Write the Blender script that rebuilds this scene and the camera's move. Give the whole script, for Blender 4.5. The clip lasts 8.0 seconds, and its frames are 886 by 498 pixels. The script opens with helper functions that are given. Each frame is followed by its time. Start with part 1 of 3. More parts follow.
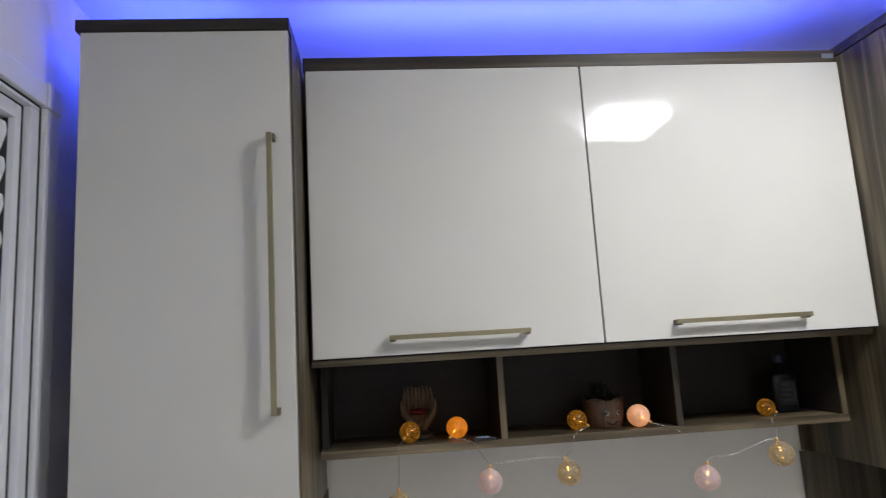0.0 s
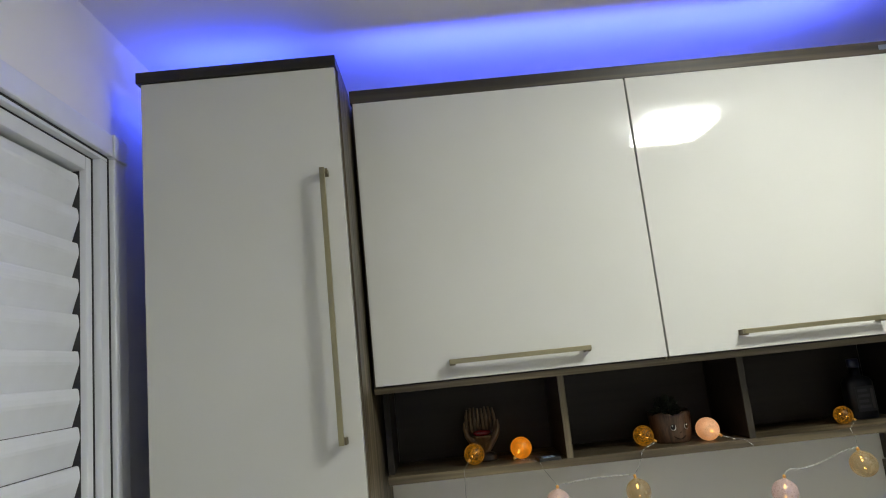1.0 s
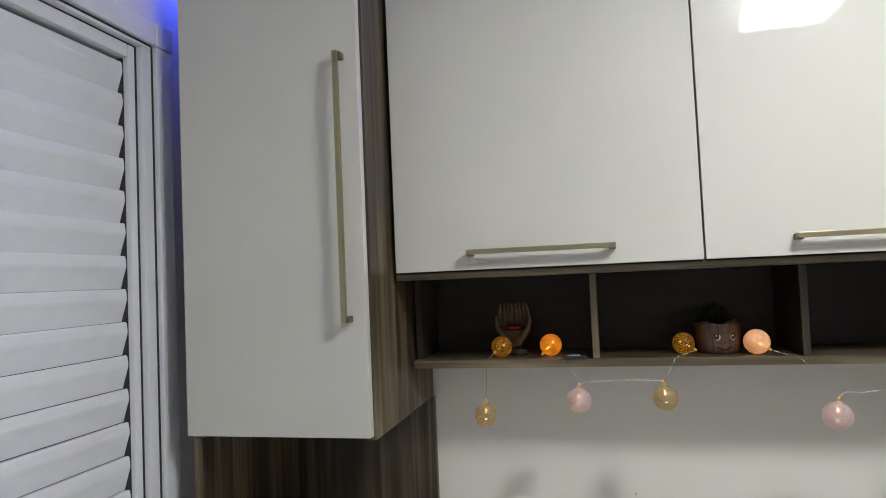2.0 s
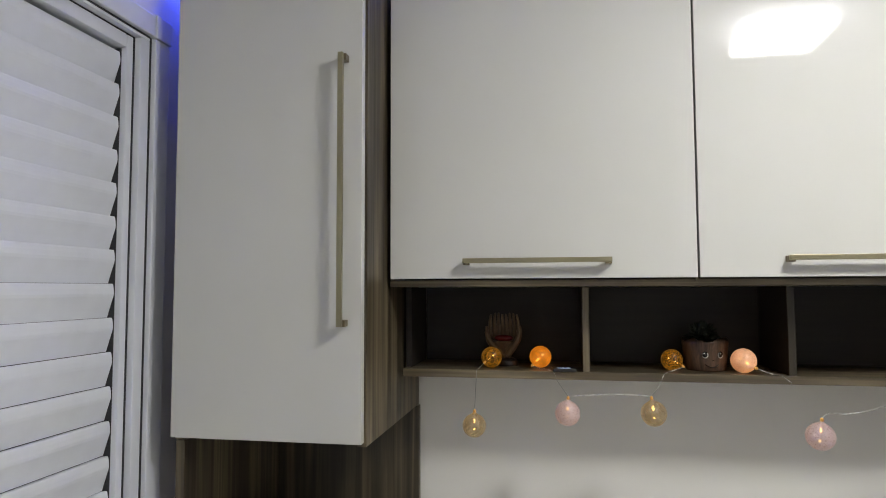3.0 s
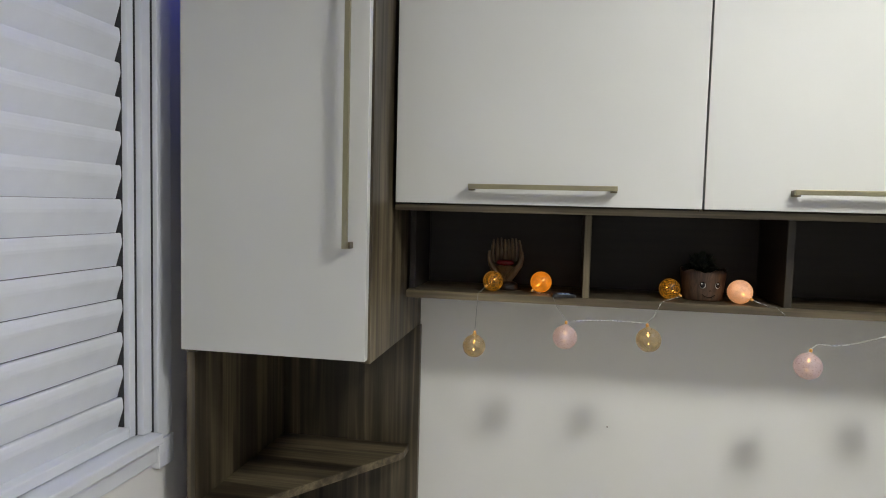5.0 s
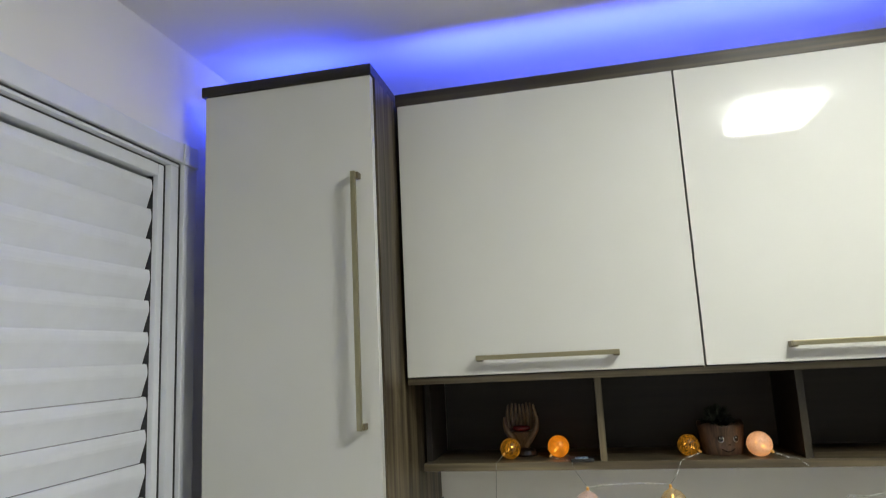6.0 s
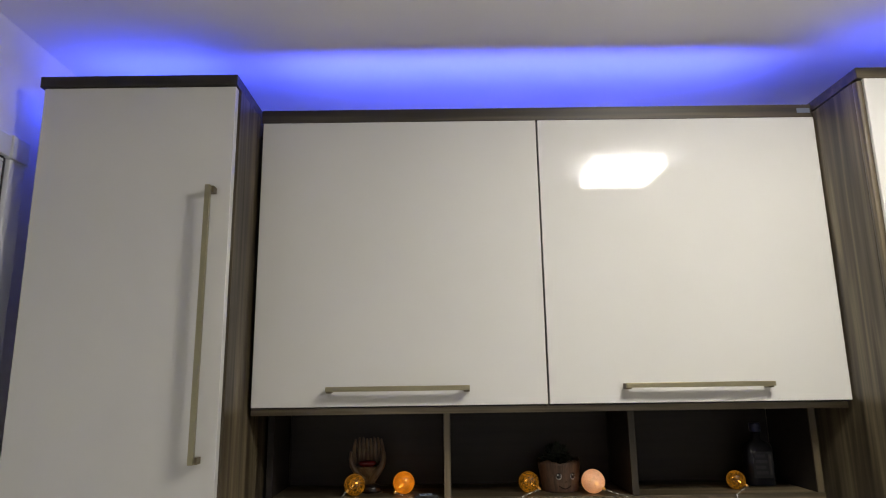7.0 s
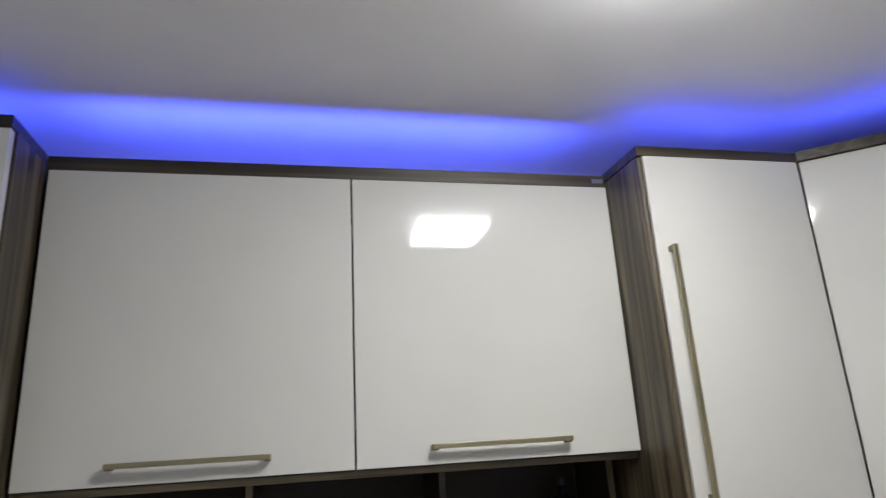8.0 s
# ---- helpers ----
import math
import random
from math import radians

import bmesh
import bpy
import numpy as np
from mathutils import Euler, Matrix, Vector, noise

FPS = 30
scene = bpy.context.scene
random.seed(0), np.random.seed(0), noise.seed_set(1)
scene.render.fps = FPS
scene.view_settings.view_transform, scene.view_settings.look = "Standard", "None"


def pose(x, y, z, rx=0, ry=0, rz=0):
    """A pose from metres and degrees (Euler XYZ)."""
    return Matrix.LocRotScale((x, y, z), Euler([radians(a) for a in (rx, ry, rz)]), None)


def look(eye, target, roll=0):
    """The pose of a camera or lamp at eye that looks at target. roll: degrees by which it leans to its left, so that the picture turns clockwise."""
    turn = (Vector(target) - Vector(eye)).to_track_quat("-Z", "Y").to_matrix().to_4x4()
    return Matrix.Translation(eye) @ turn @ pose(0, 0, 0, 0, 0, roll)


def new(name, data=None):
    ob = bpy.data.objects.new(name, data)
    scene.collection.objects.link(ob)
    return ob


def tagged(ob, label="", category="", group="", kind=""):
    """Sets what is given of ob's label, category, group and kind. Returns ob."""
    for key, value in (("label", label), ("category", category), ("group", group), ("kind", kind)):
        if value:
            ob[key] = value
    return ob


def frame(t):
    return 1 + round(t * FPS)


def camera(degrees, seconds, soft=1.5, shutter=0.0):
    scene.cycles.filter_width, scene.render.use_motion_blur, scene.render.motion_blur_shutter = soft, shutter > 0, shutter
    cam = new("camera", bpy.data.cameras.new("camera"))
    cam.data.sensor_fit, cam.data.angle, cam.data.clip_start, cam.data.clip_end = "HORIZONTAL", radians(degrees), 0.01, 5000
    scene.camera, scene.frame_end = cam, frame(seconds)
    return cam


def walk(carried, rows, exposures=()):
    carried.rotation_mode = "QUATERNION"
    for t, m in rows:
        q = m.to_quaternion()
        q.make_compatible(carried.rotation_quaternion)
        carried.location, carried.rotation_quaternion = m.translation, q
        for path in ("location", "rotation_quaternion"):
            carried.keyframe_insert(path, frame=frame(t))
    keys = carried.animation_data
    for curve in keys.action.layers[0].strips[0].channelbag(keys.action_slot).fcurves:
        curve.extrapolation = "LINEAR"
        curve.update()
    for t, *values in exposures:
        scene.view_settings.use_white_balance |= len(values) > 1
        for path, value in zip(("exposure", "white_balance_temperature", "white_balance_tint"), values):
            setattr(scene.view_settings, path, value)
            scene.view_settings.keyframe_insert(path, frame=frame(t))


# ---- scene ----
cam = camera(69.50, 8.0, soft=1.0, shutter=0.15)
PATH = [
    (0, (0.150, 0.662, 1.614), (0.341, 2.630, 1.913), -3.40),
    (0.2, (0.156, 0.658, 1.634), (0.208, 2.631, 1.953), -4.48),
    (0.5, (0.156, 0.659, 1.636), (0.140, 2.627, 1.993), -5.60),
    (0.7, (0.147, 0.656, 1.643), (0.131, 2.621, 2.014), -5.84),
    (1, (0.139, 0.651, 1.639), (0.184, 2.621, 1.982), -5.96),
    (1.2, (0.150, 0.665, 1.627), (0.191, 2.644, 1.913), -5.58),
    (1.5, (0.230, 0.683, 1.615), (0.066, 2.657, 1.890), -4.95),
    (1.8, (0.358, 0.707, 1.584), (-0.030, 2.662, 1.754), -2.04),
    (2, (0.390, 0.706, 1.586), (-0.054, 2.654, 1.679), -2.49),
    (2.2, (0.400, 0.703, 1.579), (-0.085, 2.641, 1.683), -2.79),
    (3.3, (0.328, 0.698, 1.587), (0.017, 2.667, 1.749), 0.02),
    (3.5, (0.344, 0.694, 1.612), (0.032, 2.657, 1.834), -0.52),
    (4, (0.340, 0.709, 1.607), (0.049, 2.683, 1.751), -0.02),
    (4.5, (0.343, 0.707, 1.598), (0.047, 2.685, 1.638), 0.86),
    (4.7, (0.334, 0.702, 1.586), (0.003, 2.673, 1.514), 1.68),
    (5, (0.337, 0.691, 1.594), (-0.022, 2.654, 1.462), 1.43),
    (5.8, (0.365, 0.646, 1.641), (-0.092, 2.584, 1.818), -2.48),
    (6, (0.375, 0.632, 1.645), (-0.034, 2.563, 1.972), -2.87),
    (6.5, (0.392, 0.641, 1.656), (0.131, 2.565, 2.137), -1.87),
    (7, (0.385, 0.650, 1.647), (0.394, 2.608, 2.054), -0.81),
    (7.5, (0.407, 0.666, 1.652), (0.586, 2.632, 1.974), -1.66),
    (7.6, (0.404, 0.675, 1.648), (0.660, 2.631, 1.974), -1.82),
    (7.8, (0.425, 0.667, 1.669), (0.759, 2.591, 2.102), -1.26),
    (8, (0.482, 0.653, 1.656), (0.930, 2.521, 2.214), -3.35),
]
walk(cam, [(t, look(eye, target, roll)) for t, eye, target, roll in PATH],
     exposures=[(0.0, 0.48, 6350, 13), (0.5, 0.37, 7000, 12), (1.0, 0.48, 6700, 3), (1.5, 0.51, 6350, 13), (2.0, 0.54, 6500, 9), (2.2, 0.57, 6500, 7), (3.3, 0.52, 6550, 11), (3.5, 0.51, 6700, 3),
                (4.0, 0.48, 6150, 16), (4.5, 0.50, 6550, 11), (4.7, 0.55, 6350, 8), (5.8, 0.58, 6950, 12), (6.0, 0.60, 6700, 3), (6.5, 0.50, 6350, 14), (7.0, 0.32, 7000, 12), (7.5, 0.39, 6700, 3), (8.0, 0.13, 6400, 12)])

# ---------------------------------------------------------------- light
world = bpy.data.worlds.new("night")
scene.world = world
world.use_nodes = True
world.node_tree.nodes["Background"].inputs["Color"].default_value = (0.02, 0.025, 0.04, 1)
world.node_tree.nodes["Background"].inputs["Strength"].default_value = 0.2
PANEL_GLOW = 63.0
LED_POWER = 0.8
LED_BLUE = (0.055, 0.092, 1.0)

# ---------------------------------------------------------------- plan
XL, XR = -0.452, 2.42          # left and right wall faces
YB, YF = 2.260, -0.05          # back wall face and the wall behind the camera
H = 2.352                      # ceiling
DOOR_Z0, DOOR_Z1 = 1.601, 2.199
TOP_Z = 2.238                  # top of the towers
BR_TOP = 2.231                 # top of the bridge cabinet's trim
BR_Y = 1.948                   # face of the bridge doors
TW_Y = 1.802                   # face of the tower doors
LX0, LX1 = -0.3835, -0.003        # left tower
RZ0 = 1.302                    # underside of the right tower
RX0 = 1.202                    # right tower, outer side


# ---------------------------------------------------------------- materials
def mat(name, base=(0.8, 0.8, 0.8), rough=0.5, metal=0.0):
    m = bpy.data.materials.new(name)
    m.use_nodes = True
    b = m.node_tree.nodes["Principled BSDF"]
    b.inputs["Base Color"].default_value = (*base, 1)
    b.inputs["Roughness"].default_value = rough
    b.inputs["Metallic"].default_value = metal
    return m, m.node_tree, b


def mapping(nt, scale, rot=(0, 0, 0)):
    tc = nt.nodes.new("ShaderNodeTexCoord")
    mp = nt.nodes.new("ShaderNodeMapping")
    mp.inputs["Scale"].default_value = scale
    mp.inputs["Rotation"].default_value = rot
    nt.links.new(tc.outputs["Object"], mp.inputs["Vector"])
    return mp.outputs["Vector"]


def noise_tex(nt, vec, scale, detail=4.0, rough=0.55, dist=0.0):
    n = nt.nodes.new("ShaderNodeTexNoise")
    n.inputs["Scale"].default_value = scale
    n.inputs["Detail"].default_value = detail
    n.inputs["Roughness"].default_value = rough
    n.inputs["Distortion"].default_value = dist
    nt.links.new(vec, n.inputs["Vector"])
    return n.outputs["Fac"]


def ramp(nt, fac, stops):
    r = nt.nodes.new("ShaderNodeValToRGB")
    e = r.color_ramp.elements
    while len(e) < len(stops):
        e.new(0.5)
    for el, (p, c) in zip(e, stops):
        el.position = p
        el.color = (*c, 1) if len(c) == 3 else c
    nt.links.new(fac, r.inputs["Fac"])
    return r.outputs["Color"]


def grey(v):
    return (v, v, v)


def mixed(nt, a, b, fac, mode="MIX"):
    m = nt.nodes.new("ShaderNodeMix")
    m.data_type, m.blend_type = "RGBA", mode
    for key, val in ((0, fac), (6, a), (7, b)):
        if hasattr(val, "links") or hasattr(val, "is_linked"):
            nt.links.new(val, m.inputs[key])
        else:
            m.inputs[key].default_value = val
    return m.outputs[2]


def bump(nt, b, height, strength, distance):
    n = nt.nodes.new("ShaderNodeBump")
    n.inputs["Strength"].default_value = strength
    n.inputs["Distance"].default_value = distance
    nt.links.new(height, n.inputs["Height"])
    nt.links.new(n.outputs["Normal"], b.inputs["Normal"])


def wood(name, axis, tone=1.0):
    """Dark brown laminate with long greyish streaks along one axis."""
    m, nt, b = mat(name, rough=0.42)
    s = [1.0, 1.0, 1.0]
    s["xyz".index(axis)] = 0.035
    broad = noise_tex(nt, mapping(nt, s), 24.0, 2.5, 0.55, 0.35)
    wide = noise_tex(nt, mapping(nt, s), 9.0, 2.0, 0.5, 0.4)
    fine = noise_tex(nt, mapping(nt, s), 95.0, 5.0, 0.65, 0.2)
    s2 = [1.0, 1.0, 1.0]
    s2["xyz".index(axis)] = 0.01
    pores = noise_tex(nt, mapping(nt, s2), 420.0, 2.0, 0.5)
    tones = [(0.30, (0.034, 0.025, 0.0145)), (0.42, (0.070, 0.053, 0.030)), (0.52, (0.168, 0.134, 0.079)),
             (0.60, (0.088, 0.068, 0.039)), (0.70, (0.046, 0.034, 0.0195))]
    c1 = ramp(nt, broad, [(p, tuple(v * tone for v in col)) for p, col in tones])
    bands = ramp(nt, wide, [(0.34, grey(0.46)), (0.46, grey(0.96)), (0.55, grey(1.16)), (0.66, grey(0.60))])
    c1 = mixed(nt, c1, bands, 1.0, "MULTIPLY")
    s3 = [1.0, 1.0, 1.0]
    s3["xyz".index(axis)] = 0.3
    patch = ramp(nt, noise_tex(nt, mapping(nt, s3), 6.0, 2.0), [(0.35, grey(0.62)), (0.65, grey(1.2))])
    c1 = mixed(nt, c1, patch, 1.0, "MULTIPLY")
    c2 = ramp(nt, fine, [(0.30, grey(0.70)), (0.62, grey(1.10))])
    c = mixed(nt, c1, c2, 1.0, "MULTIPLY")
    c3 = ramp(nt, pores, [(0.35, grey(0.8)), (0.6, grey(1.0))])
    nt.links.new(mixed(nt, c, c3, 1.0, "MULTIPLY"), b.inputs["Base Color"])
    nt.links.new(ramp(nt, fine, [(0.3, grey(0.5)), (0.7, grey(0.34))]), b.inputs["Roughness"])
    bump(nt, b, fine, 0.12, 0.0006)
    return m


WOOD_V = wood("dark_laminate_upright", "z")
# same laminate, lightened 1.3x for the lit niche shelf; shaded boards keep 1.0
WOOD_H = wood("dark_laminate_level_lit", "x", 1.3)
WOOD_BOARD = wood("dark_laminate_board", "x")
WOOD_TRIM = wood("darker_trim_laminate", "x", 0.55)


def lacquer():
    """High-gloss white door film with a faint orange-peel."""
    m, nt, b = mat("gloss_white_lacquer", rough=0.09)
    v = mapping(nt, (1, 1, 1))
    cloud = noise_tex(nt, v, 2.2, 3.0)
    nt.links.new(ramp(nt, cloud, [(0.3, (0.578, 0.577, 0.540)), (0.7, (0.618, 0.617, 0.580))]), b.inputs["Base Color"])
    smear = noise_tex(nt, mapping(nt, (1, 1, 0.3)), 9.0, 4.0)
    nt.links.new(ramp(nt, smear, [(0.35, grey(0.03)), (0.75, grey(0.06))]), b.inputs["Roughness"])
    bump(nt, b, noise_tex(nt, v, 260.0, 2.0), 0.05, 0.0004)
    return m


LACQUER = lacquer()


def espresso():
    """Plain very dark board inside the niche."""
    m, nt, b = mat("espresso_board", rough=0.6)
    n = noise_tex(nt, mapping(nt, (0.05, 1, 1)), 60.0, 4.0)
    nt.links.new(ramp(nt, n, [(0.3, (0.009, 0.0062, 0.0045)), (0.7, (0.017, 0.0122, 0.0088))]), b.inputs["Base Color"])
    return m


ESPRESSO = espresso()


def plaster(name, base, scale=14.0):
    m, nt, b = mat(name, rough=0.75)
    v = mapping(nt, (1, 1, 1))
    big = noise_tex(nt, v, 1.7, 3.0)
    hi = tuple(min(1.0, c * 1.03) for c in base)
    lo = tuple(c * 0.95 for c in base)
    nt.links.new(ramp(nt, big, [(0.3, lo), (0.7, hi)]), b.inputs["Base Color"])
    bump(nt, b, noise_tex(nt, v, scale * 12, 4.0), 0.12, 0.0015)
    return m


WALL_PAINT = plaster("wall_paint", (0.87, 0.86, 0.835))
BACK_PAINT = plaster("back_wall_paint", (0.85, 0.84, 0.79))
CEILING_PAINT = plaster("ceiling_paint", (0.85, 0.845, 0.84), 9.0)


def metal_coat(name, base, rough, metal, grain=0.0):
    m, nt, b = mat(name, base, rough, metal)
    v = mapping(nt, (1, 1, 1))
    n = noise_tex(nt, v, 14.0, 4.0)
    nt.links.new(ramp(nt, n, [(0.3, tuple(c * 0.95 for c in base)), (0.7, tuple(min(1, c * 1.02) for c in base))]), b.inputs["Base Color"])
    nt.links.new(ramp(nt, n, [(0.3, grey(rough * 0.85)), (0.7, grey(min(1, rough * 1.2)))]), b.inputs["Roughness"])
    return m


BRONZE = metal_coat("brushed_champagne_metal", (0.34, 0.31, 0.20), 0.32, 0.9)
BRONZE_DARK = metal_coat("handle_foot_metal", (0.20, 0.17, 0.115), 0.45, 0.8)
ALU_WHITE = metal_coat("white_painted_aluminium", (0.79, 0.815, 0.86), 0.38, 0.0)
SLAT_WHITE = metal_coat("white_slat_paint", (0.79, 0.815, 0.86), 0.42, 0.0)
GASKET = mat("dark_gasket_and_slot", (0.03, 0.03, 0.035), 0.7)[0]
DARK_GAP = mat("night_glass", (0.015, 0.016, 0.02), 0.08)[0]
PLASTIC_WHITE = metal_coat("white_plastic", (0.78, 0.78, 0.76), 0.4, 0.0)


def glow(name, colour, strength, base=(0.8, 0.8, 0.8)):
    m, nt, b = mat(name, base, 0.4)
    b.inputs["Emission Color"].default_value = (*colour, 1)
    b.inputs["Emission Strength"].default_value = strength
    return m


PANEL_LIGHT = glow("panel_diffuser", (1.0, 0.99, 0.95), PANEL_GLOW)
PANEL_RIM = glow("panel_rim", (0.97, 0.98, 1.0), PANEL_GLOW * 0.6)
LED_TAPE = glow("blue_led_tape", LED_BLUE, 4.0)
BULB = glow("warm_bulb", (1.0, 0.47, 0.06), 7.0)


# ---------------------------------------------------------------- mesh helpers
def add_box(bm, x0, x1, y0, y1, z0, z1, bevel=0.0):
    made = bmesh.ops.create_cube(bm, size=1.0)["verts"]
    for v in made:
        v.co = Vector(((x0 + x1) / 2 + v.co.x * (x1 - x0), (y0 + y1) / 2 + v.co.y * (y1 - y0), (z0 + z1) / 2 + v.co.z * (z1 - z0)))
    if bevel > 0:
        edges = list({e for v in made for e in v.link_edges})
        bmesh.ops.bevel(bm, geom=edges, offset=bevel, segments=2, affect="EDGES", profile=0.6)
    return bm


def box(x0, x1, y0, y1, z0, z1, bevel=0.0):
    return add_box(bmesh.new(), x0, x1, y0, y1, z0, z1, bevel)


def lathe(profile, n=24, centre=(0, 0, 0)):
    """A closed turned shape from (radius, height) pairs."""
    bm = bmesh.new()
    rings = []
    cx, cy, cz = centre
    for r, z in profile:
        if r < 1e-6:
            rings.append([bm.verts.new((cx, cy, cz + z))])
        else:
            rings.append([bm.verts.new((cx + r * math.cos(a), cy + r * math.sin(a), cz + z)) for a in (2 * math.pi * i / n for i in range(n))])
    for lo, hi in zip(rings, rings[1:]):
        for i in range(n):
            j = (i + 1) % n
            if len(lo) == 1 and len(hi) > 1:
                bm.faces.new((lo[0], hi[j], hi[i]))
            elif len(hi) == 1 and len(lo) > 1:
                bm.faces.new((lo[i], lo[j], hi[0]))
            elif len(lo) > 1:
                bm.faces.new((lo[i], lo[j], hi[j], hi[i]))
    bmesh.ops.recalc_face_normals(bm, faces=bm.faces)
    return bm


def tube(points, radius, n=6, bm=None):
    """A round wire through the points; radius: one for all, or one for each point."""
    bm = bm or bmesh.new()
    radii = radius if isinstance(radius, (list, tuple)) else [radius] * len(points)
    pts = [Vector(p) for p in points]
    prev = None
    for i, p in enumerate(pts):
        d = (pts[min(i + 1, len(pts) - 1)] - pts[max(i - 1, 0)]).normalized()
        side = d.orthogonal() if prev is None else (prev - d * prev.dot(d))
        side.normalize()
        prev = side
        up = d.cross(side)
        ring = [bm.verts.new(p + radii[i] * (math.cos(a) * side + math.sin(a) * up)) for a in (2 * math.pi * k / n for k in range(n))]
        if i:
            for k in range(n):
                bm.faces.new((last[k], last[(k + 1) % n], ring[(k + 1) % n], ring[k]))
        else:
            bm.faces.new(list(reversed(ring)))
        last = ring
    bm.faces.new(last)
    bmesh.ops.recalc_face_normals(bm, faces=bm.faces)
    return bm


def prism(outline, z0, z1, bevel=0.0):
    """An upright slab over a plan outline."""
    bm = bmesh.new()
    lo = [bm.verts.new((x, y, z0)) for x, y in outline]
    hi = [bm.verts.new((x, y, z1)) for x, y in outline]
    bm.faces.new(list(reversed(lo)))
    bm.faces.new(hi)
    for i in range(len(lo)):
        j = (i + 1) % len(lo)
        bm.faces.new((lo[i], lo[j], hi[j], hi[i]))
    bmesh.ops.recalc_face_normals(bm, faces=bm.faces)
    if bevel:
        bmesh.ops.bevel(bm, geom=list(bm.edges), offset=bevel, segments=2, affect="EDGES")
    return bm


def mesh_of(name, bm, material, smooth=False):
    me = bpy.data.meshes.new(name)
    bm.to_mesh(me)
    bm.free()
    me.materials.append(material)
    if smooth:
        me.polygons.foreach_set("use_smooth", [True] * len(me.polygons))
    return me


def under(ob, parent):
    ob.parent = parent
    if parent.parent is None:
        ob.matrix_parent_inverse = parent.matrix_basis.inverted()
    return ob


def part(name, bm, material, parent, label="", smooth=False):
    ob = new(name, mesh_of(name, bm, material, smooth))
    under(ob, parent)
    return tagged(ob, label) if label else ob


def thing(name, label, category, base, group="", kind=""):
    ob = new(name)
    ob.empty_display_size = 0.05
    ob.matrix_basis = Matrix.Translation(base)
    return tagged(ob, label, category, group, kind)


def single(name, bm, material, label, category, group="", kind="", smooth=False):
    return tagged(new(name, mesh_of(name, bm, material, smooth)), label, category, group, kind)


# ---------------------------------------------------------------- room shell
single("floor", box(XL - 0.2, XR + 0.2, YF - 0.2, YB + 0.2, -0.1, 0.0), plaster("floor_tile", (0.70, 0.67, 0.62)), "plain beige bedroom floor", "floor", kind="structure")
single("ceiling", box(XL - 0.2, XR + 0.2, YF - 0.2, YB + 0.2, H, H + 0.12), CEILING_PAINT, "white painted plaster ceiling lit blue along the cabinets", "ceiling", kind="structure")
single("wall_back", box(XL - 0.2, XR + 0.2, YB, YB + 0.15, 0.0, H), BACK_PAINT, "off-white painted wall behind the bridge cabinets", "wall", kind="structure")
single("wall_right", box(XR, XR + 0.15, YF, YB, 0.0, H), WALL_PAINT, "off-white painted side wall", "wall", kind="structure")
single("wall_front", box(XL - 0.2, XR + 0.2, YF - 0.15, YF, 0.0, H), WALL_PAINT, "off-white painted wall opposite the cabinets", "wall", kind="structure")
# left wall with the window opening
WY0, WY1, WZ0, WZ1 = 0.33, 1.817, 1.115, 2.080
lw = bmesh.new()
add_box(lw, XL - 0.15, XL, YF, WY0, 0.0, H)
add_box(lw, XL - 0.15, XL, WY1, YB, 0.0, H)
add_box(lw, XL - 0.15, XL, WY0, WY1, 0.0, WZ0)
add_box(lw, XL - 0.15, XL, WY0, WY1, WZ1, H)
single("wall_left", lw, WALL_PAINT, "off-white painted wall with a shuttered window", "wall", kind="structure")


